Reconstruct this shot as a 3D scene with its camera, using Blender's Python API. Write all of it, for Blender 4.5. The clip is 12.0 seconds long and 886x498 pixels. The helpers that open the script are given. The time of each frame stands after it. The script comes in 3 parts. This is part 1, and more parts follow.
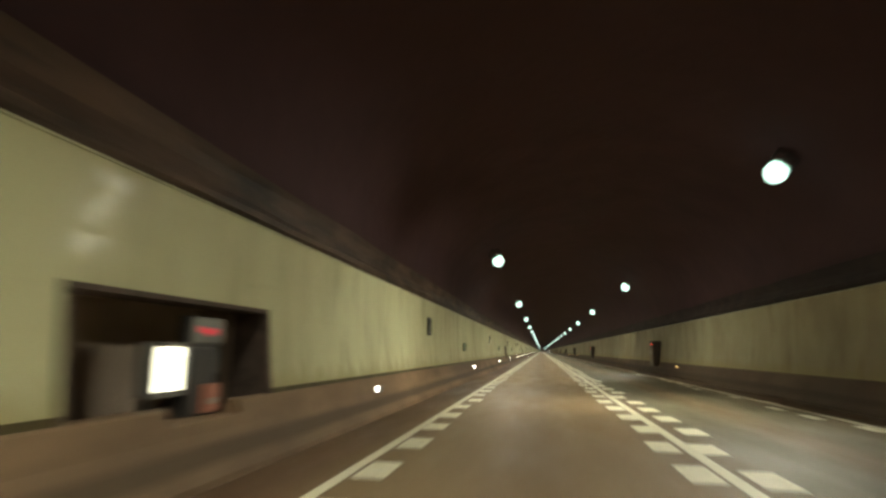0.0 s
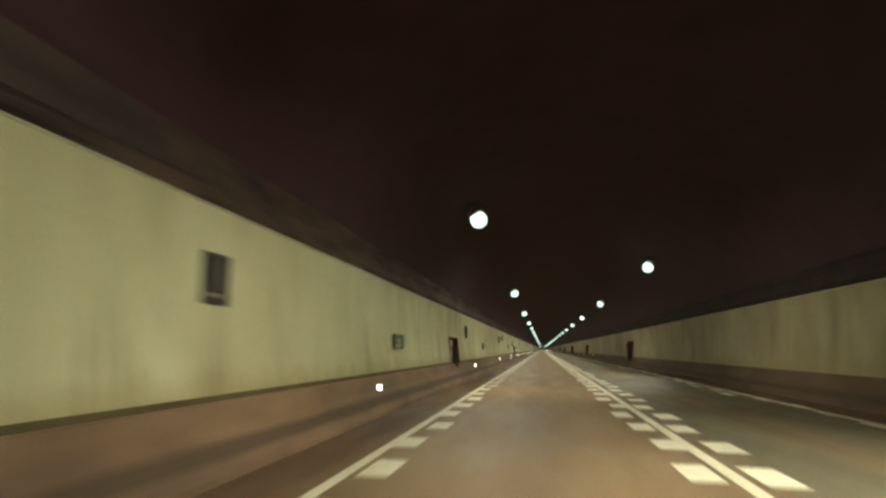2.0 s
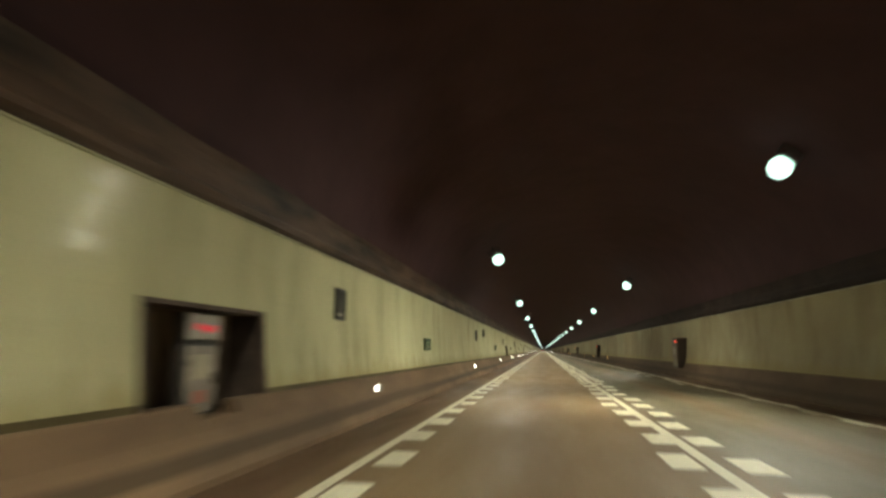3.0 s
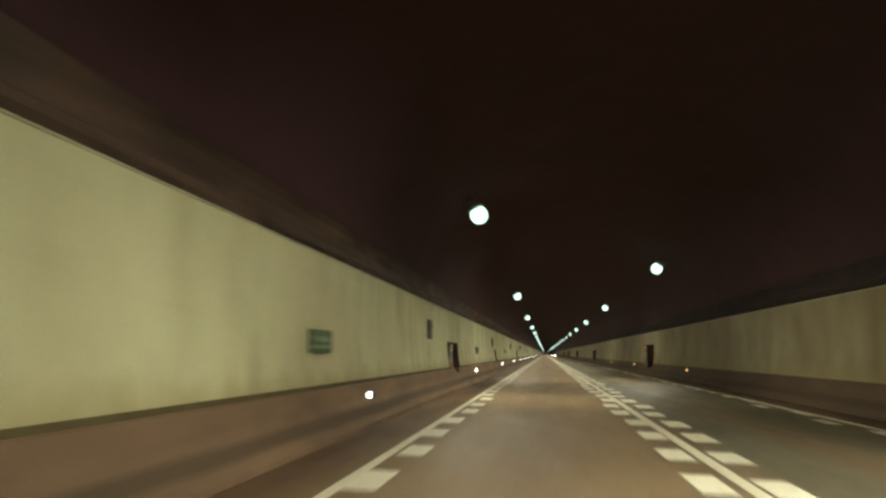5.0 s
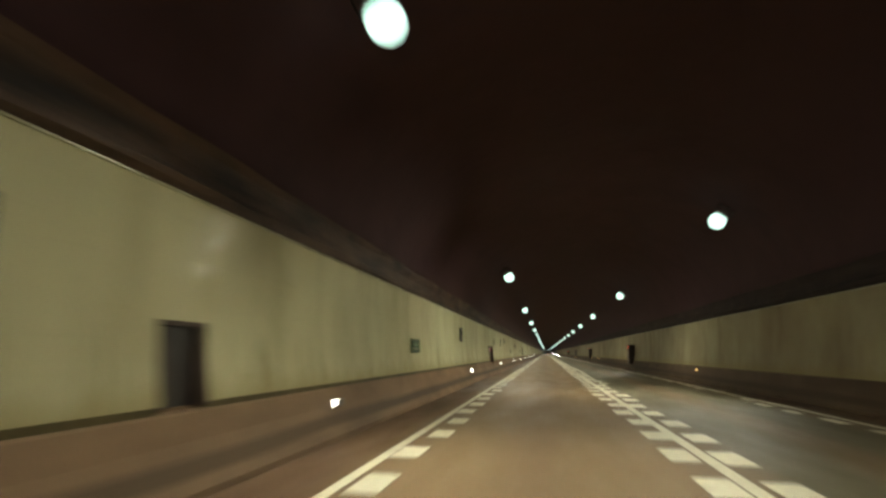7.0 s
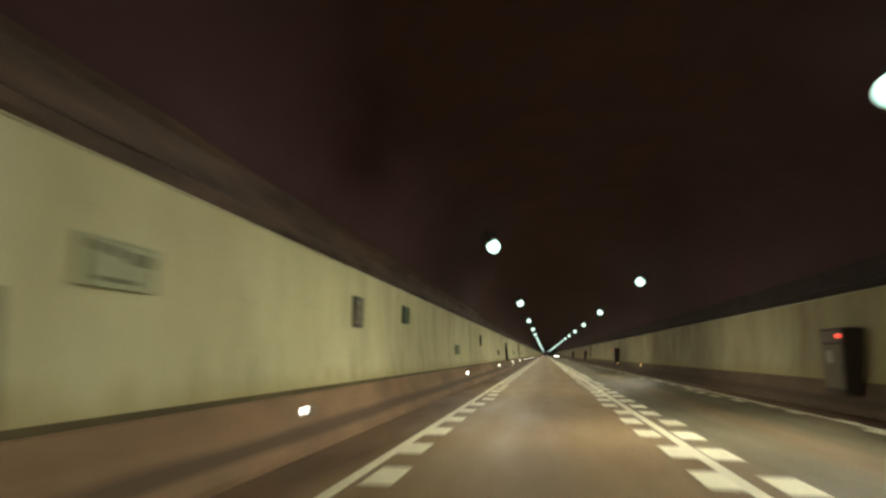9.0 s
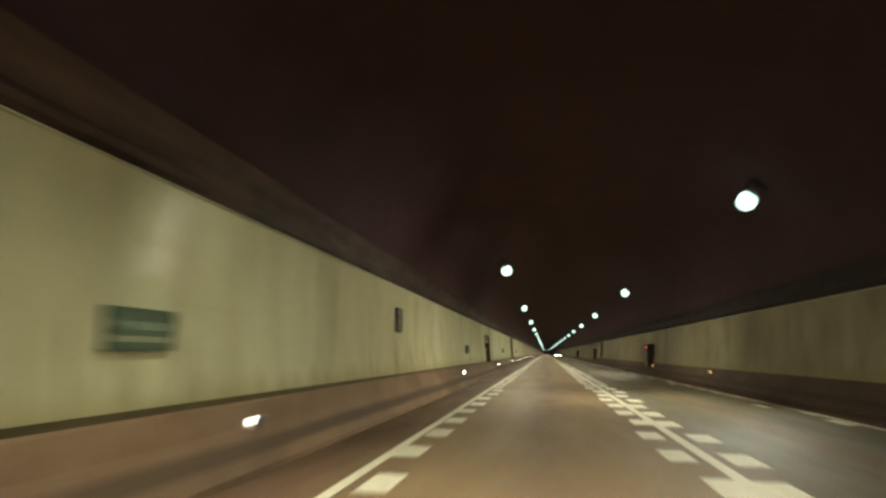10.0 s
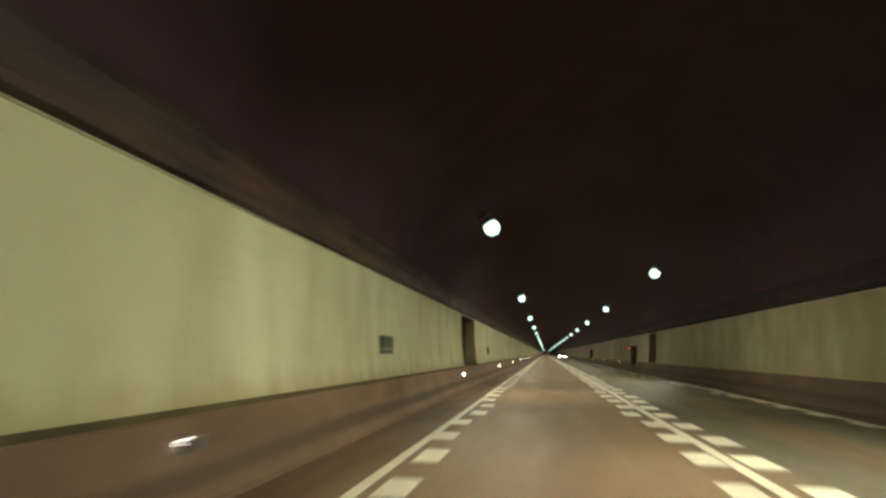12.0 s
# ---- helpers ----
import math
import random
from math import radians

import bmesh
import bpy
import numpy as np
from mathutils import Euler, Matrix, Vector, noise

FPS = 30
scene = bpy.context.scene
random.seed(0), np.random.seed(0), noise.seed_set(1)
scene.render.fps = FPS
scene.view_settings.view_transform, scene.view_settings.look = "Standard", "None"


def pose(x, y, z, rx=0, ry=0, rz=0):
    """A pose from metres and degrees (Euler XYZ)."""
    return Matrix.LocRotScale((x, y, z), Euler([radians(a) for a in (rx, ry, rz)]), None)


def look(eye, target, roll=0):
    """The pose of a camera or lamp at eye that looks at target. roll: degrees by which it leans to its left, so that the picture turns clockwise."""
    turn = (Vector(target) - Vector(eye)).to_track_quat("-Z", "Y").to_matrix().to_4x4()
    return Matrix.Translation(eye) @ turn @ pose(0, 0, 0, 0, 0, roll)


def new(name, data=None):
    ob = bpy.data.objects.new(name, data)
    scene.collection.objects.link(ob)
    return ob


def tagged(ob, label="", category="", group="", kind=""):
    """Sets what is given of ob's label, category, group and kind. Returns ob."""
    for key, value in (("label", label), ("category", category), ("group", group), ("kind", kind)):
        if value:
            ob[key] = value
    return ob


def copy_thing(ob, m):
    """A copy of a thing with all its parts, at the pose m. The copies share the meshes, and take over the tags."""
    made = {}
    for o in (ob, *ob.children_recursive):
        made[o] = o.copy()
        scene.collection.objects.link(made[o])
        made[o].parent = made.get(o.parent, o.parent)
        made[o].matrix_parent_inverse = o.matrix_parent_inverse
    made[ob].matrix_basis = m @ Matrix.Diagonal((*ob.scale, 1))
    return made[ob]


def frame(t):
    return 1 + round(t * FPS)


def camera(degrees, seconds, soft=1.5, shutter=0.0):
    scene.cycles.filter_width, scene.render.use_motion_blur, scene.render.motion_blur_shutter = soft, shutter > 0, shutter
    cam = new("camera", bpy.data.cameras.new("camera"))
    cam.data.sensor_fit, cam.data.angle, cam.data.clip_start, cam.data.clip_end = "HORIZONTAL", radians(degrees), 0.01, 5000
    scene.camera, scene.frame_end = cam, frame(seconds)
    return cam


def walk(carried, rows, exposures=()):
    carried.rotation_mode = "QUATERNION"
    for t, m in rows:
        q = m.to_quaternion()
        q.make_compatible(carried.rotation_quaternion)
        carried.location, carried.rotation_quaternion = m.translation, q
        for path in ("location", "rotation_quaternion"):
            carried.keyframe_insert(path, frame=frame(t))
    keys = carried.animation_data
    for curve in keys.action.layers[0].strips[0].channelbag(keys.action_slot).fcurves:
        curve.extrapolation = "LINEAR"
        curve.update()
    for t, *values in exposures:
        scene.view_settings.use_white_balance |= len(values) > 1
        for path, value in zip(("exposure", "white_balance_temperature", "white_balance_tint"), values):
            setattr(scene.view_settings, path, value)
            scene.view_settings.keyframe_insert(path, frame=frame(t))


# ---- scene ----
# the car drives along +y; x is across the road, the eye sits at x = 0
cam = camera(74.0, 12.0, soft=2.8, shutter=0.5)
# seconds, sideways, metres driven, heading, tilt, lean
PATH = [
    (0.0, 0.114, -0.18, 9.47, 9.75, 0.63), (0.5, 0.078, 8.19, 9.34, 9.67, 0.41), (1.0, 0.132, 17.55, 9.37, 9.70, 0.40), (1.5, 0.186, 26.20, 9.46, 9.65, 0.39),
    (2.0, 0.123, 35.13, 9.46, 9.62, 0.33), (2.5, 0.158, 44.31, 9.57, 9.69, 0.46), (3.0, 0.151, 53.02, 9.59, 9.68, 0.54), (3.2, 0.104, 56.35, 9.45, 10.00, 0.44),
    (4.8, 0.033, 85.71, 9.74, 9.87, 0.57), (5.0, 0.081, 89.35, 9.77, 10.02, 0.58), (5.5, 0.004, 98.85, 9.76, 9.91, 0.58), (6.0, 0.044, 107.82, 9.77, 9.95, 0.55),
    (6.5, -0.009, 116.97, 9.72, 9.88, 0.45), (7.0, 0.098, 126.71, 9.82, 9.96, 0.37), (7.2, 0.038, 130.27, 9.70, 9.97, 0.46), (9.0, 0.081, 163.39, 9.76, 10.09, 0.51),
    (9.5, 0.042, 173.01, 9.76, 9.92, 0.65), (10.0, 0.053, 182.41, 9.83, 9.94, 0.63), (10.5, -0.066, 191.59, 9.70, 10.00, 0.49), (11.0, -0.129, 201.14, 9.72, 9.94, 0.49),
    (11.5, -0.077, 210.08, 9.84, 9.96, 0.51), (12.0, -0.146, 219.73, 9.79, 10.01, 0.54),
]


def aim(x, y, heading, tilt, lean):
    return pose(x, y, 1.3, 0, 0, heading) @ pose(0, 0, 0, 90 + tilt) @ pose(0, 0, 0, 0, 0, lean)


# the clip's camera opens up a little each time it drives under a lamp
EXPOSURES = [(0.0, 0.22), (0.5, 0.02), (1.0, -0.1), (1.5, 0.28), (2.0, 0.08), (2.5, -0.2), (3.0, 0.3), (3.6, -0.08), (4.3, 0.15), (5.0, 0.02), (5.5, -0.2),
             (5.9, 0.1), (6.5, -0.08), (7.0, -0.02), (7.3, 0.05), (7.9, -0.08), (8.5, 0.15), (9.0, 0.22), (9.5, 0.08), (10.0, 0.2), (10.5, 0.15), (11.0, 0.02), (11.5, 0.3), (12.0, 0.15)]
walk(cam, [(t, aim(x, y, a, b, c)) for t, x, y, a, b, c in PATH], EXPOSURES)

# ---- world and light ----
world = bpy.data.worlds.new("night")
scene.world = world
world.use_nodes = True
world.node_tree.nodes["Background"].inputs[0].default_value = (0.004, 0.004, 0.005, 1)
world.node_tree.nodes["Background"].inputs[1].default_value = 1.0

LAMP_GAP = 26.465
LEFT_LAMP = (-1.89, 27.61, 5.60)
RIGHT_LAMP = (5.895, 41.24, 5.742)
LEFT_WATTS, RIGHT_WATTS = 2300, 5500
LEFT_REACH, RIGHT_REACH = 3.2, 5.4
LAMP_COLOUR = (1.0, 0.965, 0.73)
Y0, Y1 = -45.0, 1250.0
XC = 2.03


# ---- materials ----
def nodes_of(name):
    m = bpy.data.materials.new(name)
    m.use_nodes = True
    nt = m.node_tree
    return m, nt, nt.nodes["Principled BSDF"]


def link(nt, a, b):
    nt.links.new(a, b)


def texco(nt, scale=(1, 1, 1)):
    g = nt.nodes.new("ShaderNodeNewGeometry")
    mp = nt.nodes.new("ShaderNodeMapping")
    mp.inputs["Scale"].default_value = scale
    link(nt, g.outputs["Position"], mp.inputs["Vector"])
    return mp.outputs["Vector"]


def noise_tex(nt, scale, detail=4.0, stretch=(1, 1, 1), rough=0.55):
    n = nt.nodes.new("ShaderNodeTexNoise")
    n.inputs["Scale"].default_value = scale
    n.inputs["Detail"].default_value = detail
    n.inputs["Roughness"].default_value = rough
    link(nt, texco(nt, stretch), n.inputs["Vector"])
    return n.outputs["Fac"]


def ramp(nt, fac, stops):
    r = nt.nodes.new("ShaderNodeValToRGB")
    while len(r.color_ramp.elements) < len(stops):
        r.color_ramp.elements.new(0.5)
    for e, (p, c) in zip(r.color_ramp.elements, stops):
        e.position = p
        e.color = (*c, 1) if len(c) == 3 else c
    link(nt, fac, r.inputs["Fac"])
    return r.outputs["Color"]


def mix(nt, fac, a, b, kind="MIX"):
    m = nt.nodes.new("ShaderNodeMix")
    m.data_type = "RGBA"
    m.blend_type = kind
    for sock, v in ((m.inputs["Factor"], fac), (m.inputs["A"], a), (m.inputs["B"], b)):
        if isinstance(v, (int, float)):
            sock.default_value = v
        elif isinstance(v, tuple):
            sock.default_value = (*v, 1)
        else:
            link(nt, v, sock)
    return m.outputs["Result"]


def bump(nt, bsdf, height, strength, distance=0.02):
    b = nt.nodes.new("ShaderNodeBump")
    b.inputs["Strength"].default_value = strength
    b.inputs["Distance"].default_value = distance
    link(nt, height, b.inputs["Height"])
    link(nt, b.outputs["Normal"], bsdf.inputs["Normal"])


G = lambda v: (v, v, v)


def wall_paint(name, lo, hi, soot, soot_amount, runs=()):
    m, nt, b = nodes_of(name)
    cloud = noise_tex(nt, 0.3, 4, (1, 0.8, 0.7))
    base = ramp(nt, cloud, [(0.3, lo), (0.7, hi)])
    # wide tan stretches where dust has settled on the paint
    tan = noise_tex(nt, 0.16, 3, (1, 1, 0.6))
    base = mix(nt, ramp(nt, tan, [(0.42, G(0.0)), (0.64, G(0.45))]), base, (0.40, 0.345, 0.205))
    # soft blotches with no clear direction
    blot = noise_tex(nt, 0.9, 5, (1, 1.1, 0.35), 0.6)
    c = mix(nt, ramp(nt, blot, [(0.48, G(0.0)), (0.78, G(soot_amount))]), base, soot)
    # drips of soot that run down the wall, in some stretches only
    streak = noise_tex(nt, 1.0, 4, (1, 1.1, 0.10), 0.6)
    dark = ramp(nt, streak, [(0.5, G(0.0)), (0.78, G(0.7 * soot_amount))])
    some = ramp(nt, noise_tex(nt, 0.11, 2, (1, 1, 0.2)), [(0.42, G(0.35)), (0.62, G(1.0))])
    c = mix(nt, mix(nt, 1.0, dark, some, "MULTIPLY"), c, soot)
    # scuffs along the wall left by passing loads
    scuff = noise_tex(nt, 1.0, 3, (1, 0.7, 7.0), 0.5)
    c = mix(nt, ramp(nt, scuff, [(0.62, G(0.0)), (0.78, G(0.1))]), c, soot)
    sep = nt.nodes.new("ShaderNodeSeparateXYZ")
    link(nt, texco(nt), sep.inputs[0])
    # rusty water has run down from the fixings of some boards and from old bolts
    total = None
    for y, half in runs:
        off = nt.nodes.new("ShaderNodeMath")
        off.operation = "SUBTRACT"
        link(nt, sep.outputs["Y"], off.inputs[0])
        off.inputs[1].default_value = y
        gap = nt.nodes.new("ShaderNodeMath")
        gap.operation = "ABSOLUTE"
        link(nt, off.outputs[0], gap.inputs[0])
        near = nt.nodes.new("ShaderNodeMapRange")
        near.inputs["From Min"].default_value, near.inputs["From Max"].default_value = half, 0.0
        link(nt, gap.outputs[0], near.inputs["Value"])
        if total is None:
            total = near.outputs["Result"]
        else:
            add = nt.nodes.new("ShaderNodeMath")
            add.operation = "ADD"
            link(nt, total, add.inputs[0])
            link(nt, near.outputs["Result"], add.inputs[1])
            total = add.outputs[0]
    if total is not None:
        fade = nt.nodes.new("ShaderNodeMapRange")
        fade.inputs["From Min"].default_value, fade.inputs["From Max"].default_value = 1.95, 1.2
        link(nt, sep.outputs["Z"], fade.inputs["Value"])
        trickle = ramp(nt, noise_tex(nt, 1.0, 4, (1, 6.0, 0.35), 0.6), [(0.42, G(0.0)), (0.62, G(0.75))])
        run = mix(nt, 1.0, mix(nt, 1.0, trickle, total, "MULTIPLY"), fade.outputs["Result"], "MULTIPLY")
        c = mix(nt, run, c, (0.17, 0.125, 0.06))
    # thin drips of grime that end in the skirting
    low = nt.nodes.new("ShaderNodeMath")
    low.operation = "MULTIPLY_ADD"
    link(nt, noise_tex(nt, 1.0, 3, (1, 1.3, 0.02)), low.inputs[0])
    low.inputs[1].default_value = -2.2
    link(nt, sep.outputs["Z"], low.inputs[2])
    reach = ramp(nt, low.outputs[0], [(0.0, G(1.0)), (0.35, G(0.0))])
    drip = ramp(nt, noise_tex(nt, 1.0, 3, (1, 5.0, 0.05), 0.6), [(0.55, G(0.0)), (0.70, G(0.55))])
    c = mix(nt, mix(nt, 1.0, drip, reach, "MULTIPLY"), c, (0.2, 0.16, 0.08))
    # colour dimmed past the lay-by, standing in for brightness lost with distance
    past = nt.nodes.new("ShaderNodeMapRange")
    past.inputs["From Min"].default_value, past.inputs["From Max"].default_value = 256.0, 285.0
    past.inputs["To Max"].default_value = 0.75
    link(nt, sep.outputs["Y"], past.inputs["Value"])
    far_dim = ramp(nt, noise_tex(nt, 0.35, 3, (1, 1, 0.1)), [(0.3, G(0.35)), (0.6, G(1.0))])
    c = mix(nt, mix(nt, 1.0, past.outputs["Result"], far_dim, "MULTIPLY"), c, soot)
    # splashed dirt with a ragged edge near the foot
    splash = nt.nodes.new("ShaderNodeMath")
    splash.operation = "MULTIPLY_ADD"
    link(nt, noise_tex(nt, 3.0, 5, (1, 1, 0.4)), splash.inputs[0])
    splash.inputs[1].default_value = -0.9
    link(nt, sep.outputs["Z"], splash.inputs[2])
    c = mix(nt, ramp(nt, splash.outputs[0], [(0.35, G(0.55)), (0.62, G(0.0))]), c, (0.32, 0.265, 0.11))
    link(nt, c, b.inputs["Base Color"])
    link(nt, ramp(nt, noise_tex(nt, 2.5, 4), [(0.3, G(0.5)), (0.75, G(0.7))]), b.inputs["Roughness"])
    bump(nt, b, noise_tex(nt, 6.0, 4), 0.1, 0.01)
    # worn gloss of the old paint
    b.inputs["Specular IOR Level"].default_value = 0.06
    b.inputs["Coat Weight"].default_value = 0.03
    b.inputs["Coat Roughness"].default_value = 0.15
    wavy = nt.nodes.new("ShaderNodeBump")
    wavy.inputs["Strength"].default_value, wavy.inputs["Distance"].default_value = 0.35, 0.02
    link(nt, noise_tex(nt, 1.0, 3, (1, 0.7, 5.0)), wavy.inputs["Height"])
    link(nt, wavy.outputs["Normal"], b.inputs["Coat Normal"])
    return m


def rough_stuff(name, lo, hi, scale, rough=0.9, bumpy=0.5, stretch=(1, 1, 1), dist=0.03, stain=None):
    m, nt, b = nodes_of(name)
    c = ramp(nt, noise_tex(nt, scale, 6, stretch), [(0.3, lo), (0.7, hi)])
    if stain:
        c = mix(nt, ramp(nt, noise_tex(nt, scale * 0.15, 4, stretch), [(0.45, G(0.0)), (0.7, G(0.8))]), c, stain)
    link(nt, c, b.inputs["Base Color"])
    b.inputs["Roughness"].default_value = rough
    bump(nt, b, noise_tex(nt, scale * 4, 5), bumpy, dist)
    return m


def barrier_concrete(name, pale):
    m, nt, b = nodes_of(name)
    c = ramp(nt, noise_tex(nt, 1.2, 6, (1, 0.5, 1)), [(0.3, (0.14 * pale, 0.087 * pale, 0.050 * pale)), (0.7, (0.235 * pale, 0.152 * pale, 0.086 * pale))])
    c = mix(nt, ramp(nt, noise_tex(nt, 0.25, 4, (1, 0.4, 2)), [(0.45, G(0.0)), (0.72, G(0.7))]), c, (0.075, 0.05, 0.033))
    # a dark brown band that wanders along the toe
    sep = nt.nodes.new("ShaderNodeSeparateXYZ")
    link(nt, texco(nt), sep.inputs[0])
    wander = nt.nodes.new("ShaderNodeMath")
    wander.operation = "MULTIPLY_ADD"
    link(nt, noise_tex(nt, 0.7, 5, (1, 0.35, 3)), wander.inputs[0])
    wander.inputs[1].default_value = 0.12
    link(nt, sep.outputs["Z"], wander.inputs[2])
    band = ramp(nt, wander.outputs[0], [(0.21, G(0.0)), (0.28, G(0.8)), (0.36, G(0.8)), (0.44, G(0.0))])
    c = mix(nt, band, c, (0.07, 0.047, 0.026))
    link(nt, c, b.inputs["Base Color"])
    b.inputs["Roughness"].default_value = 0.85
    bump(nt, b, noise_tex(nt, 5, 5), 0.4, 0.03)
    return m


def asphalt():
    m, nt, b = nodes_of("dusty_asphalt")
    sep = nt.nodes.new("ShaderNodeSeparateXYZ")
    link(nt, texco(nt), sep.inputs[0])
    # grey-green stones, browner in the lane where dust is carried in
    lane = nt.nodes.new("ShaderNodeMapRange")
    lane.inputs["From Min"].default_value, lane.inputs["From Max"].default_value = 1.5, 2.6
    link(nt, sep.outputs["X"], lane.inputs["Value"])
    grain = noise_tex(nt, 60, 3)
    near = ramp(nt, grain, [(0.3, (0.205, 0.142, 0.079)), (0.7, (0.320, 0.226, 0.129))])
    other = ramp(nt, grain, [(0.3, (0.105, 0.094, 0.062)), (0.7, (0.172, 0.154, 0.102))])
    c = mix(nt, lane.outputs["Result"], near, other)
    patch = noise_tex(nt, 0.5, 4, (1.2, 0.12, 1))
    c = mix(nt, ramp(nt, patch, [(0.4, G(0.0)), (0.68, G(0.2))]), c, (0.225, 0.185, 0.112))
    # a brown oily strip between the wheel tracks of each lane
    w = nt.nodes.new("ShaderNodeMath")
    w.operation = "PINGPONG"
    link(nt, sep.outputs["X"], w.inputs[0])
    w.inputs[1].default_value = 1.0
    strip = ramp(nt, w.outputs[0], [(0.15, G(0.6)), (0.65, G(0.0))])
    c = mix(nt, strip, c, (0.195, 0.130, 0.073))
    # brown dust swept to the edges of the road
    away = nt.nodes.new("ShaderNodeMath")
    away.operation = "SUBTRACT"
    link(nt, sep.outputs["X"], away.inputs[0])
    away.inputs[1].default_value = XC
    span = nt.nodes.new("ShaderNodeMath")
    span.operation = "ABSOLUTE"
    link(nt, away.outputs[0], span.inputs[0])
    rag = nt.nodes.new("ShaderNodeMath")
    rag.operation = "MULTIPLY_ADD"
    link(nt, noise_tex(nt, 1.2, 4, (1, 0.3, 1)), rag.inputs[0])
    rag.inputs[1].default_value = 0.5
    link(nt, span.outputs[0], rag.inputs[2])
    far = nt.nodes.new("ShaderNodeMapRange")
    far.inputs["From Min"].default_value, far.inputs["From Max"].default_value = 4.2, 4.6
    link(nt, rag.outputs[0], far.inputs["Value"])
    dust = ramp(nt, noise_tex(nt, 0.9, 4, (1, 0.25, 1)), [(0.3, (0.105, 0.062, 0.038)), (0.7, (0.185, 0.115, 0.072))])
    c = mix(nt, far.outputs["Result"], c, dust)
    link(nt, c, b.inputs["Base Color"])
    link(nt, ramp(nt, noise_tex(nt, 1.5, 4, (1, 0.2, 1)), [(0.3, G(0.45)), (0.7, G(0.65))]), b.inputs["Roughness"])
    b.inputs["Specular IOR Level"].default_value = 0.2
    bump(nt, b, noise_tex(nt, 180, 2), 0.35, 0.006)
    return m


def road_paint():
    m, nt, b = nodes_of("worn_road_paint")
    g = nt.nodes.new("ShaderNodeObjectInfo")
    base = mix(nt, g.outputs["Random"], (0.86, 0.83, 0.66), (0.74, 0.71, 0.56))
    worn = ramp(nt, noise_tex(nt, 9, 6), [(0.56, G(0.0)), (0.76, G(0.7))])
    c = mix(nt, worn, base, (0.3, 0.26, 0.17))
    link(nt, c, b.inputs["Base Color"])
    b.inputs["Roughness"].default_value = 0.6
    bump(nt, b, noise_tex(nt, 120, 2), 0.3, 0.004)
    return m


def plain(name, colour, rough=0.5, metal=0.0, vary=0.15):
    m, nt, b = nodes_of(name)
    dark = tuple(v * (1 - vary) for v in colour)
    lite = tuple(min(1, v * (1 + vary)) for v in colour)
    link(nt, ramp(nt, noise_tex(nt, 5, 5), [(0.3, dark), (0.7, lite)]), b.inputs["Base Color"])
    b.inputs["Roughness"].default_value = rough
    b.inputs["Metallic"].default_value = metal
    return m


def glowing(name, colour, strength):
    m, nt, b = nodes_of(name)
    b.inputs["Base Color"].default_value = (*colour, 1)
    b.inputs["Emission Color"].default_value = (*colour, 1)
    b.inputs["Emission Strength"].default_value = strength
    return m


def glass():
    m, nt, b = nodes_of("car_glass")
    b.inputs["Base Color"].default_value = (0.02, 0.025, 0.03, 1)
    b.inputs["Roughness"].default_value = 0.06
    return m


M_WALL = wall_paint("cream_wall_paint", (0.515, 0.521, 0.318), (0.64, 0.653, 0.423), (0.245, 0.214, 0.118), 0.5,
                    [(21.2, 0.25), (41.1, 0.3), (47.0, 0.5), (55.6, 0.3), (64.5, 0.6), (107.1, 0.45), (129.2, 0.4), (151.1, 0.4), (173.9, 0.35), (195.9, 0.45), (114.6, 0.3), (146.0, 0.5)])
# the right wall has the same paint in darker, browner tones
M_WALL_R = wall_paint("dark_cream_wall_paint", (0.25, 0.205, 0.118), (0.44, 0.42, 0.26), (0.17, 0.125, 0.07), 0.6)
M_ROAD = asphalt()
M_PAINT = road_paint()
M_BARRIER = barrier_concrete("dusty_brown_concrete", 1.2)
# right barrier: the same concrete at about half the left one's tone
M_BARRIER_R = barrier_concrete("dark_brown_concrete", 0.62)
M_SKIRT = rough_stuff("dark_brown_skirting", (0.06, 0.048, 0.018), (0.12, 0.094, 0.036), 2.0, 0.8, 0.4)
M_VAULT = rough_stuff("sooty_sprayed_concrete", (0.053, 0.0225, 0.0255), (0.068, 0.030, 0.034), 0.8, 0.95, 0.6, dist=0.04, stain=(0.061, 0.027, 0.031))
M_HAUNCH = rough_stuff("soiled_bare_concrete", (0.016, 0.0098, 0.007), (0.125, 0.072, 0.045), 1.3, 0.75, 0.8, (1, 0.5, 2.2), stain=(0.022, 0.014, 0.011))
# bare concrete of the right haunch, with its shade put into the colour
M_HAUNCH_SHADED = rough_stuff("shaded_bare_concrete", (0.018, 0.010, 0.009), (0.04, 0.023, 0.018), 1.3, 0.9, 0.6)
M_NICHE = rough_stuff("dark_niche_concrete", (0.25, 0.195, 0.15), (0.37, 0.29, 0.225), 1.5, 0.9, 0.5)
M_REVEAL = rough_stuff("dark_brown_reveal", (0.05, 0.036, 0.03), (0.11, 0.08, 0.065), 3.0, 0.9, 0.6)
M_METAL = plain("grey_painted_steel", (0.16, 0.155, 0.14), 0.45, 0.3)
M_DARK = plain("black_painted_steel", (0.03, 0.027, 0.026), 0.45)
M_WHITE = plain("white_enamel", (0.72, 0.70, 0.62), 0.4)
M_GREY = plain("grey_enamel", (0.34, 0.32, 0.27), 0.5)
M_GREEN = plain("green_sign_face", (0.062, 0.115, 0.055), 0.45)
M_DGREEN = plain("dull_green_sign_face", (0.04, 0.085, 0.045), 0.45)
M_FADED = plain("faded_green_sign_face", (0.34, 0.36, 0.22), 0.6)
M_OLIVE = plain("faded_lettering", (0.13, 0.14, 0.07), 0.6)
M_PALE = plain("pale_green_lettering", (0.22, 0.32, 0.2), 0.5)
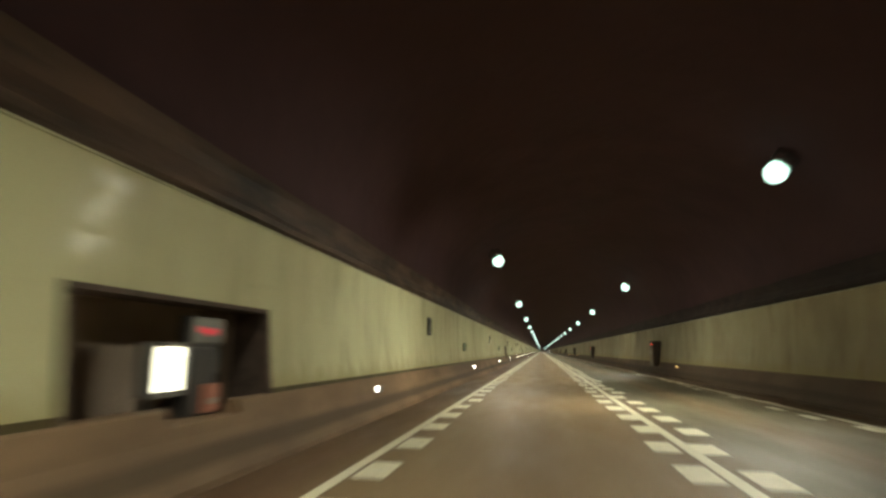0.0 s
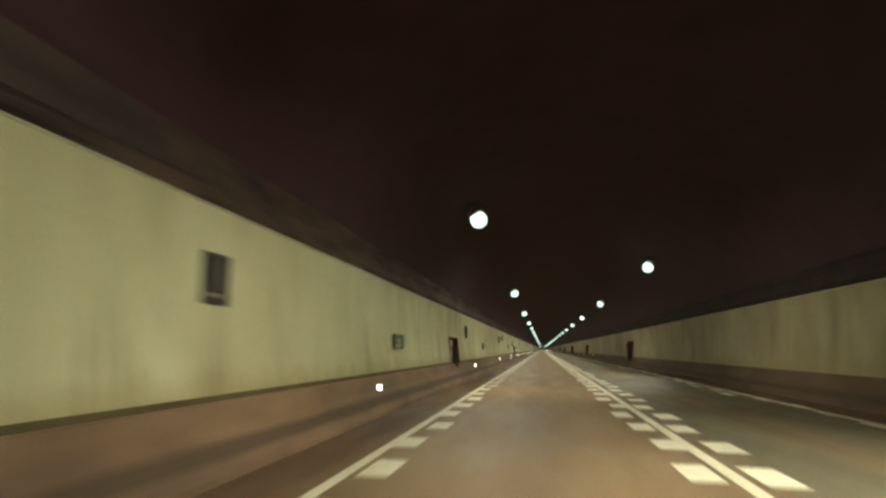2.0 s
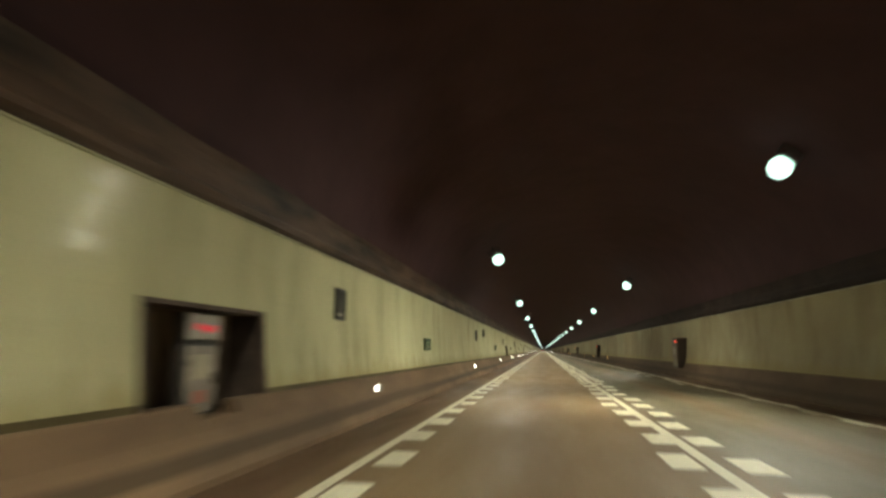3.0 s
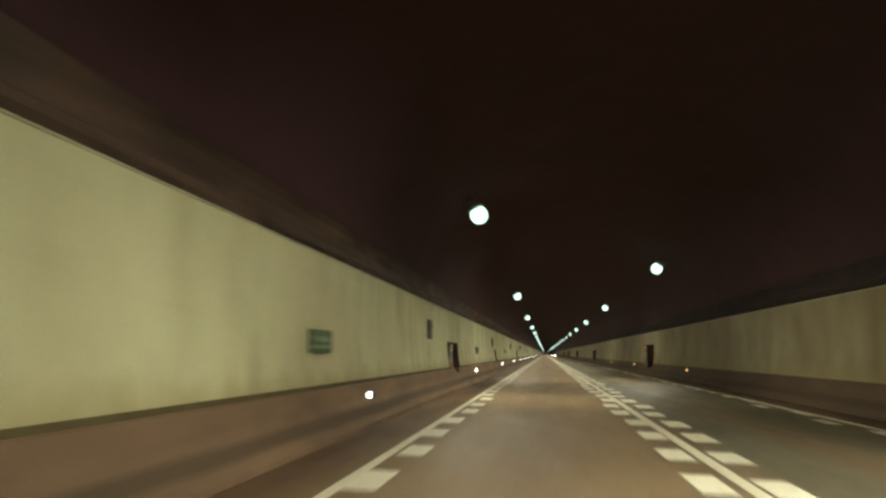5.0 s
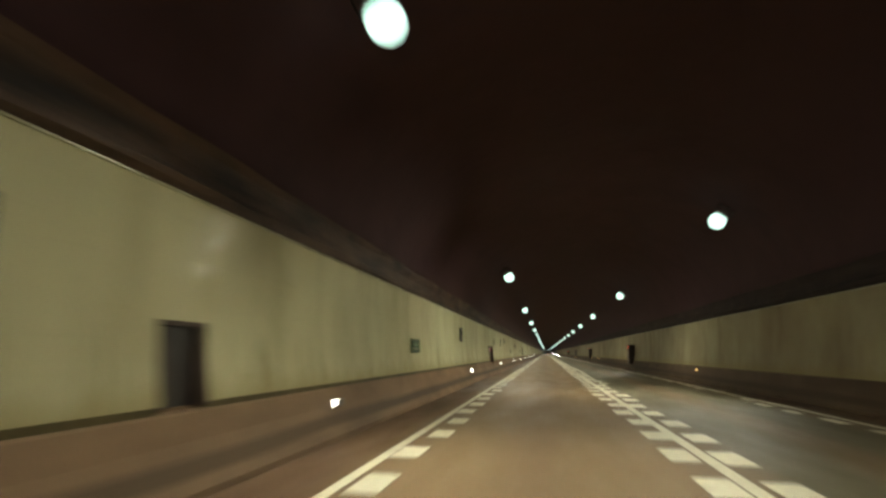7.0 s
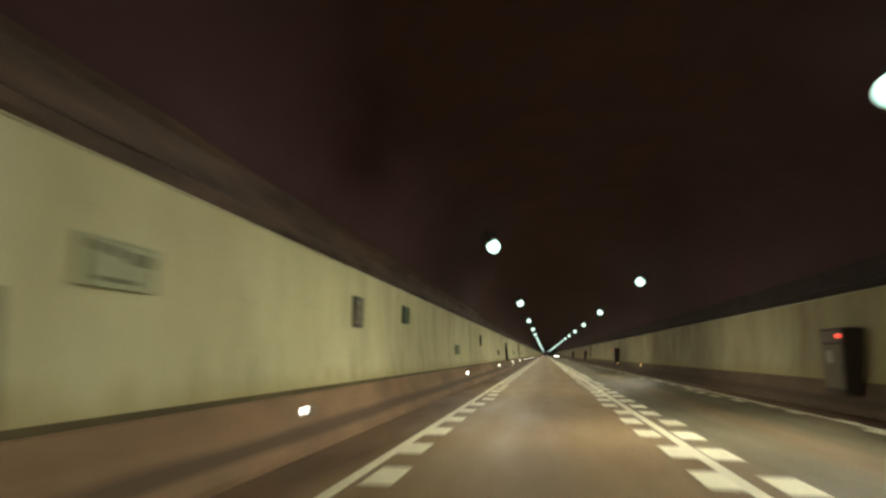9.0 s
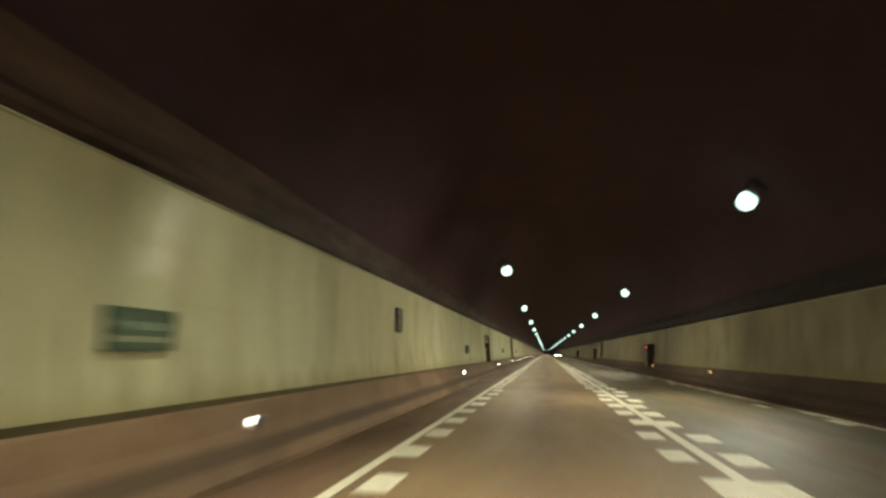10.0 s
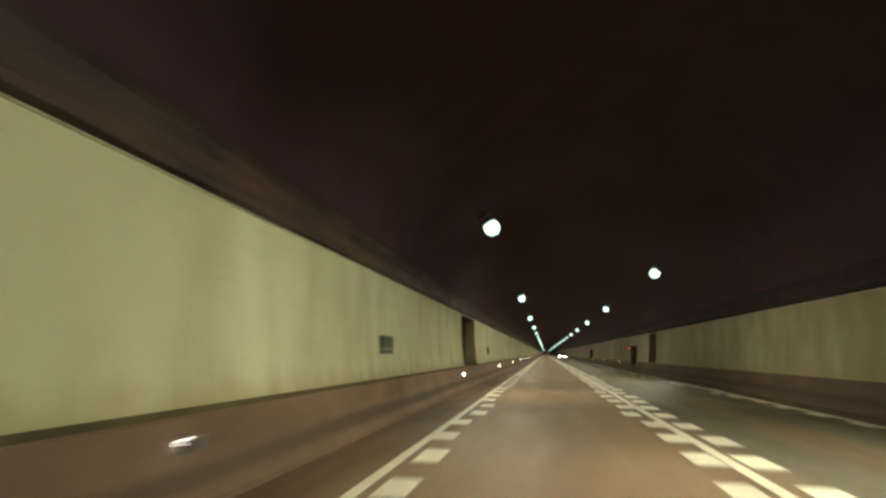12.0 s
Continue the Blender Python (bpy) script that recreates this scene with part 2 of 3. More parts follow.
M_ORANGE = plain("orange_enamel", (0.44, 0.17, 0.06), 0.4)
M_LENS = glowing("floodlight_lens", (0.68, 1.0, 0.87), 1.85)
M_LED = glowing("white_stud_lens", (1.0, 0.97, 0.85), 9)
M_AMBER = glowing("amber_stud_lens", (1.0, 0.62, 0.22), 2.2)
M_REDLIT = glowing("lit_red_lettering", (1.0, 0.06, 0.10), 0.12)
M_REDLAMP = glowing("red_signal_lens", (1.0, 0.08, 0.05), 2.5)
M_PANEL = glowing("lit_white_panel", (1.0, 0.97, 0.72), 3)
M_HEAD = glowing("headlamp_lens", (1.0, 0.97, 0.85), 60)
M_TAIL = glowing("tail_lamp_lens", (1.0, 0.05, 0.03), 1.5)
M_CAR = plain("white_car_paint", (0.6, 0.59, 0.55), 0.3)
M_CAR2 = plain("silver_car_paint", (0.35, 0.35, 0.35), 0.3, 0.4)
M_TYRE = plain("tyre_rubber", (0.02, 0.02, 0.02), 0.8)
M_GLASS = glass()


# ---- mesh helpers ----
def obj(name, bm, mat):
    bmesh.ops.recalc_face_normals(bm, faces=bm.faces)
    me = bpy.data.meshes.new(name)
    bm.to_mesh(me)
    bm.free()
    me.materials.append(mat)
    return new(name, me)


def part(name, bm, mat, parent, label=""):
    o = obj(name, bm, mat)
    o.parent = parent
    return tagged(o, label) if label else o


def thing(name, at, label, category, group="", kind="", turn=0):
    e = new(name)
    e.matrix_basis = pose(*at, 0, 0, turn)
    return tagged(e, label, category, group, kind)


def boxes(*spans, bevel=0.0):
    """Boxes given by x0, x1, y0, y1, z0, z1."""
    bm = bmesh.new()
    for x0, x1, y0, y1, z0, z1 in spans:
        r = bmesh.ops.create_cube(bm, size=1)
        for v in r["verts"]:
            v.co = Vector(((x0 + x1) / 2 + v.co.x * (x1 - x0), (y0 + y1) / 2 + v.co.y * (y1 - y0), (z0 + z1) / 2 + v.co.z * (z1 - z0)))
    if bevel:
        bmesh.ops.bevel(bm, geom=bm.edges[:], offset=bevel, segments=2, affect="EDGES", profile=0.5)
    return bm


def prism(bm, profile, ys):
    """A closed bar with an x-z profile along the given y stations."""
    rings = [[bm.verts.new((x, y, z)) for x, z in profile] for y in ys]
    n = len(profile)
    for a, b in zip(rings, rings[1:]):
        for i in range(n):
            bm.faces.new((a[i], a[(i + 1) % n], b[(i + 1) % n], b[i]))
    bm.faces.new(rings[0])
    bm.faces.new(rings[-1][::-1])


def steps(a, b, gap):
    n = max(1, round((b - a) / gap))
    return [a + (b - a) * i / n for i in range(n + 1)]


def rod(bm, a, b, r0, r1=None, n=12):
    a, b = Vector(a), Vector(b)
    r = bmesh.ops.create_cone(bm, cap_ends=True, segments=n, radius1=r0, radius2=r0 if r1 is None else r1, depth=(b - a).length)
    q = (b - a).to_track_quat("Z", "Y").to_matrix().to_4x4()
    bmesh.ops.transform(bm, matrix=Matrix.Translation((a + b) / 2) @ q, verts=r["verts"])


def mirror_x(points):
    return [(2 * XC - x, z) for x, z in points]


# ---- road ----
bm = bmesh.new()
prism(bm, [(-3.05, 0.0), (XC, 0.03), (2 * XC + 3.05, 0.0), (2 * XC + 3.05, -0.4), (-3.05, -0.4)], steps(Y0, Y1, 40))
road = tagged(obj("road", bm, M_ROAD), "dusty brown-grey asphalt road with worn wheel tracks", "road", kind="structure")


def road_z(x):
    return 0.03 * (1 - abs(x - XC) / 5.08)


PITCH = 1.858


def marking_line(label, x0, x1, rows):
    """A long painted line and its rows of cross blocks: x0, x1, first y, length."""
    bm = bmesh.new()
    prism(bm, [(x0, road_z(x0) + 0.006), (x1, road_z(x1) + 0.006), (x1, road_z(x1) - 0.01), (x0, road_z(x0) - 0.01)], steps(Y0, Y1, 60))
    line = tagged(obj("road_marking", bm, M_PAINT), label, "road marking", kind="structure")
    far = bmesh.new()
    for bx0, bx1, first, length in rows:
        z = road_z((bx0 + bx1) / 2)
        me = None
        k = math.ceil((-6 - first) / PITCH)
        while first + k * PITCH < Y1 - 5:
            y = first + k * PITCH
            dx, dy = random.uniform(-0.015, 0.015), random.uniform(-0.04, 0.04)
            if y < 265:
                if me is None:
                    b = boxes((bx0, bx1, -length / 2, length / 2, z - 0.01, z + 0.007))
                    o = obj("block", b, M_PAINT)
                    me = o.data
                else:
                    o = new("block", me)
                o.location = (dx, y + dy, 0)
                o.scale = (1 + random.uniform(-0.05, 0.05), 1 + random.uniform(-0.08, 0.08), 1)
                o.parent = line
            else:
                c = [(bx0, y - length / 2), (bx1, y - length / 2), (bx1, y + length / 2), (bx0, y + length / 2)]
                far.faces.new([far.verts.new((px, py, z + 0.007)) for px, py in c])
            k += 1
    tagged(part("far_blocks", far, M_PAINT, line), kind="stuff")
    return line


marking_line("worn white edge line with short rumble blocks", -1.995, -1.865, [(-1.83, -1.49, 0.77, 0.86)])
marking_line("solid white centre line with rumble blocks along it", 1.95, 2.10, [(1.57, 1.92, 1.12, 0.9), (2.20, 2.56, 0.99, 0.9)])
marking_line("faded white edge line with worn rumble blocks", 5.98, 6.10, [(5.72, 5.95, 0.48, 0.86)])

# ---- concrete barriers along both walls ----
BARRIER = [(-2.93, -0.1), (-2.95, 0.07), (-3.13, 0.33), (-3.20, 0.46), (-3.275, 0.705), (-3.295, 0.725), (-3.43, 0.73), (-3.43, -0.1)]
# in front of the stations the barrier dips to a low step
LOW_STEP = [(-2.93, -0.1), (-2.95, 0.07), (-3.13, 0.33), (-3.20, 0.46), (-3.232, 0.565), (-3.25, 0.576), (-3.43, 0.58), (-3.43, -0.1)]
NICHES = [(3.70, 7.1, 1.79), (57.8, 60.2, 1.75), (110.75, 113.3, 1.70), (163.75, 166.62, 1.71), (217.1, 219.7, 2.32)]
bm = bmesh.new()
rings = [(Y0, BARRIER)]
for y0, y1 in ((4.9, 6.2), (58.62, 59.38), (111.94, 112.7), (165.4, 166.16)):
    rings += [(y0, BARRIER), (y0 + 0.003, LOW_STEP), (y1 - 0.003, LOW_STEP), (y1, BARRIER)]
rings += [(y, BARRIER) for y in steps(166.16, Y1, 30)[1:]]
loops = [[bm.verts.new((x, y, z)) for x, z in prof] for y, prof in rings]
for la, lb in zip(loops, loops[1:]):
    for i in range(len(BARRIER)):
        j = (i + 1) % len(BARRIER)
        bm.faces.new((la[i], la[j], lb[j], lb[i]))
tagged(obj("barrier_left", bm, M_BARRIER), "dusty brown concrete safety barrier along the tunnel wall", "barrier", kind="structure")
bm = bmesh.new()
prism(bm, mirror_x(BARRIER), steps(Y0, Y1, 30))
tagged(obj("barrier_right", bm, M_BARRIER_R), "dark brown concrete safety barrier along the tunnel wall", "barrier", kind="structure")

# ---- walls: horseshoe lining with openings ----
FOOT, HEAD = 0.795, 2.877
FRONT = [(-3.30, 0.62), (-3.32, 0.795), (-3.375, 1.2), (-3.42, 1.7), (-3.445, 2.2), (-3.447, 2.6), (-3.44, 2.842), (-3.47, 2.877)]
BACK = -3.86


def front_x(z):
    for (xa, za), (xb, zb) in zip(FRONT, FRONT[1:]):
        if za <= z <= zb:
            return xa + (xb - xa) * (z - za) / (zb - za)
    return FRONT[-1][0]


def lining(z0, z1):
    mid = [(x, z) for x, z in FRONT if z0 < z < z1]
    return [(front_x(z0), z0), *mid, (front_x(z1), z1), (BACK, z1), (BACK, z0)]


# y0, y1, z of the lintel; the depth of the recess
LEFT_OPENINGS = sorted([(y0, y1, z, 1.0) for y0, y1, z in NICHES] + [(131.65, 132.4, 1.58, 0.8), (243.4, 247.9, HEAD, 4.0)])
RIGHT_OPENINGS = [(263.0, 266.0, HEAD, 4.0)]


def wall(name, openings, flip):
    bm, skirt = bmesh.new(), bmesh.new()
    y = Y0
    turn = mirror_x if flip else (lambda p: p)
    for a, b, z, d in openings + [(Y1, Y1, 0, 0)]:
        if a > y:
            prism(bm, turn(lining(0.66 if flip else FOOT, HEAD)), steps(y, a, 20))
            if flip:
                y = b
                continue
            prism(skirt, turn([(-3.325, 0.66), (-3.325, FOOT), (BACK, FOOT), (BACK, 0.66)]), [y, a])
        if b > a and z < HEAD - 0.02:
            prism(bm, turn(lining(z, HEAD)), [a, b])
        y = b
    w = tagged(obj(name, bm, M_WALL_R if flip else M_WALL), "dark cream tunnel wall with brown stains" if flip else "cream painted tunnel wall with dark soot streaks", "wall", kind="structure")
    if not flip:
        part("skirting", skirt, M_SKIRT, w, "dark brown foot of the wall")
    return w


# rounded, glossy lip along the top of the painted lining
M_LIP = plain("glossy_cream_paint", (0.40, 0.39, 0.25), 0.36, 0.0, 0.4)
for side in ("left", "right"):
    bm = bmesh.new()
    lip = [(-3.437 + 0.012 * math.cos(a), 2.852 + 0.016 * math.sin(a)) for a in (2 * math.pi * i / 8 for i in range(8))]
    prism(bm, lip if side == "left" else mirror_x(lip), steps(Y0, Y1, 8))
    tagged(obj("trim_" + side, bm, M_LIP), "narrow glossy cream lip along the top of the wall", "trim", kind="structure")

wall_left = wall("wall_left", LEFT_OPENINGS, False)
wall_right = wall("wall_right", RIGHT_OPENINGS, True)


def recess(a, b, z, depth, flip):
    s = (lambda x: 2 * XC - x) if flip else (lambda x: x)
    turn = mirror_x if flip else (lambda p: p)
    lo = BACK - depth + 0.4
    floor_z = 0.58 if depth == 1.0 else 0.76
    o = tagged(new("niche_recess"), "dark brown concrete recess in the tunnel wall", "niche", kind="structure")
    spans = [("back", (lo - 0.2, lo, a - 0.2, b + 0.2, 0.2, z + 0.2)), ("jamb", (lo, BACK, a - 0.2, a, 0.2, z + 0.2)), ("jamb", (lo, BACK, b, b + 0.2, 0.2, z + 0.2)),
             ("soffit", (lo, BACK + 0.02, a, b, z, z + 0.2)), ("sill", (lo, -3.434, a, b, 0.2, floor_z))]
    for nm, (p, q, c, d, e, f) in spans:
        part(nm, boxes((min(s(p), s(q)), max(s(p), s(q)), c, d, e, f)), M_BARRIER if nm == "sill" else M_NICHE, o)
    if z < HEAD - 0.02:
        # dark brown lining added round the opening, a little proud of the curved wall
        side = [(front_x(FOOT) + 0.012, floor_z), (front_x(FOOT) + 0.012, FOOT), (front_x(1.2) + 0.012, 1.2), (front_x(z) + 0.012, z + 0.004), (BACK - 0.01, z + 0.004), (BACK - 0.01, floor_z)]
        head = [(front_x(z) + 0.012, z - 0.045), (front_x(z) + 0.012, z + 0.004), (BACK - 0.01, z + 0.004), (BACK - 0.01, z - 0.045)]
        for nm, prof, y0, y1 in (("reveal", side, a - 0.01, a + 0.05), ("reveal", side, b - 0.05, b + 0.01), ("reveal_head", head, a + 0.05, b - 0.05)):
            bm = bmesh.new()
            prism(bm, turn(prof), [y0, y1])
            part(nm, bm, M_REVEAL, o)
    return o


for o in LEFT_OPENINGS:
    recess(*o, False)
for o in RIGHT_OPENINGS:
    recess(*o, True)

# ---- vault ----
bm = bmesh.new()
arc = []
for i in range(33):
    a = math.pi * i / 32
    arc.append((XC - 5.72 * math.cos(a), 3.35 + 3.9 * math.sin(a) ** 0.9))
ys = steps(Y0, 300, 2.5) + steps(300, Y1, 20)[1:]
rings = []
for y in ys:
    rings.append([bm.verts.new((x + 0.05 * noise.noise((x, y * 0.3, z)), y, z + 0.06 * noise.noise((x * 0.7, y * 0.35, z + 9)))) for x, z in arc])
for a, b in zip(rings, rings[1:]):
    for i in range(len(arc) - 1):
        bm.faces.new((a[i], b[i], b[i + 1], a[i + 1]))
for f in bm.faces:
    f.smooth = True
o = obj("ceiling", bm, M_VAULT)
tagged(o, "dark soot-blackened sprayed concrete vault", "ceiling", kind="structure")
sol = o.modifiers.new("thick", "SOLIDIFY")
sol.thickness, sol.offset = 0.3, 1.0

# ---- far ends ----
for nm, y in (("wall_south", Y0 - 0.3), ("wall_north", Y1)):
    tagged(obj(nm, boxes((-5, 9, y, y + 0.3, -0.5, 7.5)), M_NICHE), "dark end of the visible tunnel", "wall", kind="structure")
for nm, x in (("ledge_left", -3.93), ("ledge_right", 2 * XC + 3.46)):
    tagged(obj(nm, boxes((x, x + 0.47, Y0, Y1, 2.79, 2.83)), M_VAULT), "sooty ledge above the wall lining", "ledge", kind="structure")
HAUNCH = [(-3.87, 2.80), (-3.59, 2.91), (-3.54, 2.99), (-3.53, 3.07), (-3.60, 3.15), (-3.64, 3.32), (-3.60, 3.48), (-3.55, 3.58), (-3.95, 3.62), (-3.95, 2.80)]
for side, flip in (("left", False), ("right", True)):
    bm = bmesh.new()
    loops = []
    for y in steps(Y0, 290, 0.9) + steps(290, Y1, 30)[1:]:
        ragged = []
        for i, (x, z) in enumerate(HAUNCH):
            wild = 0.05 if 1 <= i <= 7 else 0.0
            ragged.append((x + wild * noise.noise((i * 0.6, y * 0.45, 3.0)) + 0.5 * wild * noise.noise((i * 1.7, y * 1.6, 8.0)), z + 0.8 * wild * noise.noise((i * 0.6, y * 0.5, 5.0))))
        loops.append([bm.verts.new((x, y, z)) for x, z in (mirror_x(ragged) if flip else ragged)])
    for la, lb in zip(loops, loops[1:]):
        for i in range(len(HAUNCH)):
            j = (i + 1) % len(HAUNCH)
            bm.faces.new((la[i], la[j], lb[j], lb[i]))
    tagged(obj("upper_wall_" + side, bm, M_HAUNCH_SHADED if flip else M_HAUNCH), "ragged band of bare soiled concrete above the painted lining", "wall", kind="structure")

# ---- floodlights under the vault ----
def floodlight(name):
    f = thing(name, (0, 0, 0), "grey steel tunnel floodlight with a glowing round lens", "floodlight", "tunnel floodlights")
    bm = bmesh.new()
    rod(bm, (0, 0, 0.07), (0, 0, 0.16), 0.25, 0.22, 20)
    rod(bm, (0, 0, 0.16), (0, 0, 0.27), 0.16, 0.12, 16)
    part("housing", bm, M_METAL, f)
    bm = bmesh.new()
    bmesh.ops.create_uvsphere(bm, u_segments=20, v_segments=10, radius=0.275)
    bmesh.ops.delete(bm, geom=[v for v in bm.verts if v.co.z > 0.17], context="VERTS")
    for v in bm.verts:
        v.co.z -= 0.10
    for fc in bm.faces:
        fc.smooth = True
    part("lens", bm, M_LENS, f, "glowing white lens")
    bm = boxes((-0.28, -0.25, -0.03, 0.03, 0.1, 0.42), (0.25, 0.28, -0.03, 0.03, 0.1, 0.42), (-0.28, 0.28, -0.03, 0.03, 0.40, 0.44))
    part("yoke", bm, M_DARK, f)
    bm = bmesh.new()
    rod(bm, (0, 0, 0.43), (0, 0, 1.0), 0.035, None, 10)
    part("stem", bm, M_DARK, f)
    return f


# each floodlight throws two broad beams, up and down the tunnel
beams = {}
for side, watts, wide in (("L", LEFT_WATTS, 140), ("R", RIGHT_WATTS, 101)):
    beams[side] = bpy.data.lights.new("floodlight_beam", "SPOT")
    beams[side].energy, beams[side].color = watts, LAMP_COLOUR
    beams[side].spot_size, beams[side].spot_blend, beams[side].shadow_soft_size = radians(wide), 1.0, 0.2
model = None
for side, (lx, ly, lz), lean, aimx, aimz, throw in (("L", LEFT_LAMP, -28, 2.6, -1.4, LEFT_REACH), ("R", RIGHT_LAMP, 38, -3.0, -4.0, RIGHT_REACH)):
    k = math.ceil((Y0 + 4 - ly) / LAMP_GAP)
    while ly + k * LAMP_GAP < Y1 - 10:
        y = ly + k * LAMP_GAP
        m = pose(lx, y, lz, 0, lean)
        if model is None:
            model = floodlight("floodlight")
            model.matrix_basis = m
        else:
            copy_thing(model, m)
        if y < 560:
            way = Vector((aimx - lx, 0, aimz - lz)).normalized()
            for reach in (-throw, throw):
                lamp = new("floodlight_beam", beams[side])
                lamp.matrix_basis = look(Vector((lx, y, lz)) + way * 0.32, Vector((aimx, y + reach, aimz)))
        k += 1


# ---- studs with lights on the barriers ----
def stud(flip, mat, label):
    """A small hooded lamp fixed to the barrier; its lens faces the oncoming traffic (-y)."""
    s = -1 if flip else 1
    t = thing("barrier_stud", (0, 0, 0), label, "delineator", "barrier light studs")
    part("body", boxes((min(-s * 0.02, s * 0.12), max(-s * 0.02, s * 0.12), -0.02, 0.14, -0.06, 0.06), bevel=0.015), M_METAL, t)
    x0, x1 = sorted((s * 0.105, s * 0.12))
    part("hood", boxes((x0, x1, -0.17, -0.015, -0.055, 0.055), bevel=0.005), M_DARK, t)
    bm = bmesh.new()
    bmesh.ops.create_uvsphere(bm, u_segments=14, v_segments=8, radius=0.06)
    for v in bm.verts:
        v.co = Vector((v.co.x * 0.85 + s * 0.05, v.co.y * 0.3 - 0.02, v.co.z * 0.9))
    part("lens", bm, mat, t)
    return t


made = None
for k in range(-1, 20):
    # two of them sit a little short of their place
    m = pose(-3.225, 11.71 + 17.733 * k - {10: 0.26, 11: 0.37}.get(k, 0.0), 0.506)
    if made is None:
        made = stud(False, M_LED, "small white light stud on the barrier")
        made.matrix_basis = m
    else:
        copy_thing(made, m)
made = None
for y in (33.5, 86.3, 121.8, 139.9, 157.3, 210.7, 225.1, 282.3, 299.4, 317.0, 352.4):
    m = pose(2 * XC + 3.225, y, 0.55)
    if made is None:
        made = stud(True, M_AMBER, "small amber light stud on the barrier")
        made.matrix_basis = m
    else:
        copy_thing(made, m)


# ---- wall signs; a sign lies in the y-z plane and faces +x ----
M_SOILED = plain("soiled_green_sign_face", (0.07, 0.092, 0.045), 0.5)
M_STRIPE = plain("soiled_white_sign_stripe", (0.27, 0.29, 0.19), 0.5)
M_BROWNFACE = plain("browned_board_face", (0.085, 0.07, 0.045), 0.5, 0.0, 0.4)
M_FAINT = plain("faint_grey_lettering", (0.2, 0.185, 0.15), 0.5)
M_DIM = plain("dim_grey_lettering", (0.09, 0.085, 0.07), 0.5)


def wall_board(name, label, category, group, w, h, face, marks, frame_mat=M_DARK, rim=0.035):
    t = thing(name, (0, 0, 0), label, category, group)
    part("backing", boxes((0, 0.035, -w / 2, w / 2, -h / 2, h / 2), bevel=0.006), M_METAL, t)
    part("face", boxes((0.03, 0.042, -w / 2 + rim, w / 2 - rim, -h / 2 + rim, h / 2 - rim)), face, t)
    part("frame", boxes((0.02, 0.06, -w / 2, w / 2, h / 2 - rim, h / 2), (0.02, 0.06, -w / 2, w / 2, -h / 2, -h / 2 + rim),
                        (0.02, 0.06, -w / 2, -w / 2 + rim, -h / 2 + rim, h / 2 - rim), (0.02, 0.06, w / 2 - rim, w / 2, -h / 2 + rim, h / 2 - rim)), frame_mat, t)
    for nm, mat, spans in marks:
        part(nm, boxes(*[(0.040, 0.047, a, b, c, d) for a, b, c, d in spans]), mat, t)
    return t


def at_wall(y, z):
    return pose(front_x(z) - 0.002, y, z)


def repeat(board, places):
    for i, (y, z) in enumerate(places):
        if i == 0:
            board.matrix_basis = at_wall(y, z)
        else:
            copy_thing(board, at_wall(y, z))


equip = wall_board("information_board", "black square board with faint grey stripes on the wall", "sign", "square wall boards", 0.48, 0.56, M_DARK,
                   [("stripe", M_DIM, [(x, x + 0.04, -0.12, 0.20)]) for x in (-0.15, -0.03, 0.1)] + [("lettering", M_GREY, [(-0.13, 0.10, -0.20, -0.155)])])
repeat(equip, [(18.43, 2.03), (41.08, 2.04), (63.1, 2.07), (85.15, 2.05)])
pale = wall_board("information_board", "black framed square board with a dull grey middle", "sign", "square wall boards", 0.50, 0.58, M_FAINT,
                  [("lettering", M_BROWNFACE, [(-0.12, 0.16, 0.05, 0.11)]), ("lettering", M_BROWNFACE, [(-0.17, -0.09, -0.16, 0.16)]), ("lettering", M_DIM, [(-0.02, 0.15, -0.13, -0.09)])], rim=0.06)
repeat(pale, [(107.36, 2.01), (129.55, 2.03), (151.57, 2.03), (174.18, 2.06), (196.27, 2.04)])
way = wall_board("exit_sign", "green escape route sign with a white stripe, fixed to the wall", "sign", "escape route signs", 0.84, 0.36, M_GREEN,
                 [("stripe", M_STRIPE, [(-0.38, 0.38, -0.105, -0.055)]), ("arrow", M_PALE, [(-0.36, -0.22, 0.03, 0.06), (-0.36, -0.31, 0.0, 0.09)]),
                  ("lettering", M_PALE, [(-0.12, 0.04, 0.0, 0.07), (0.08, 0.22, 0.0, 0.07), (0.25, 0.36, 0.0, 0.07)])], M_DGREEN, 0.025)
repeat(way, [(27.0, 1.45), (49.45, 1.46), (71.1, 1.44), (98.18, 1.455), (120.12, 1.45), (142.43, 1.46), (187.0, 1.46)])
dull = wall_board("exit_sign", "browned olive-green escape route sign on the wall", "sign", "escape route signs", 0.84, 0.36, M_SOILED,
                  [("stripe", M_STRIPE, [(-0.38, 0.38, -0.105, -0.055)]), ("lettering", M_OLIVE, [(-0.30, 0.04, 0.0, 0.07), (0.08, 0.34, 0.0, 0.07)])], M_DGREEN, 0.025)
repeat(dull, [(208.75, 1.42), (231.65, 1.45), (254.0, 1.45)])
high = wall_board("green_sign", "small dull green sign set high on the wall", "sign", "high green signs", 0.60, 0.43, M_DGREEN,
                  [("lettering", M_GREEN, [(-0.2, 0.2, 0.03, 0.10), (-0.2, 0.1, -0.1, -0.04)])])
repeat(high, [(89.35, 2.30), (178.15, 2.26)])
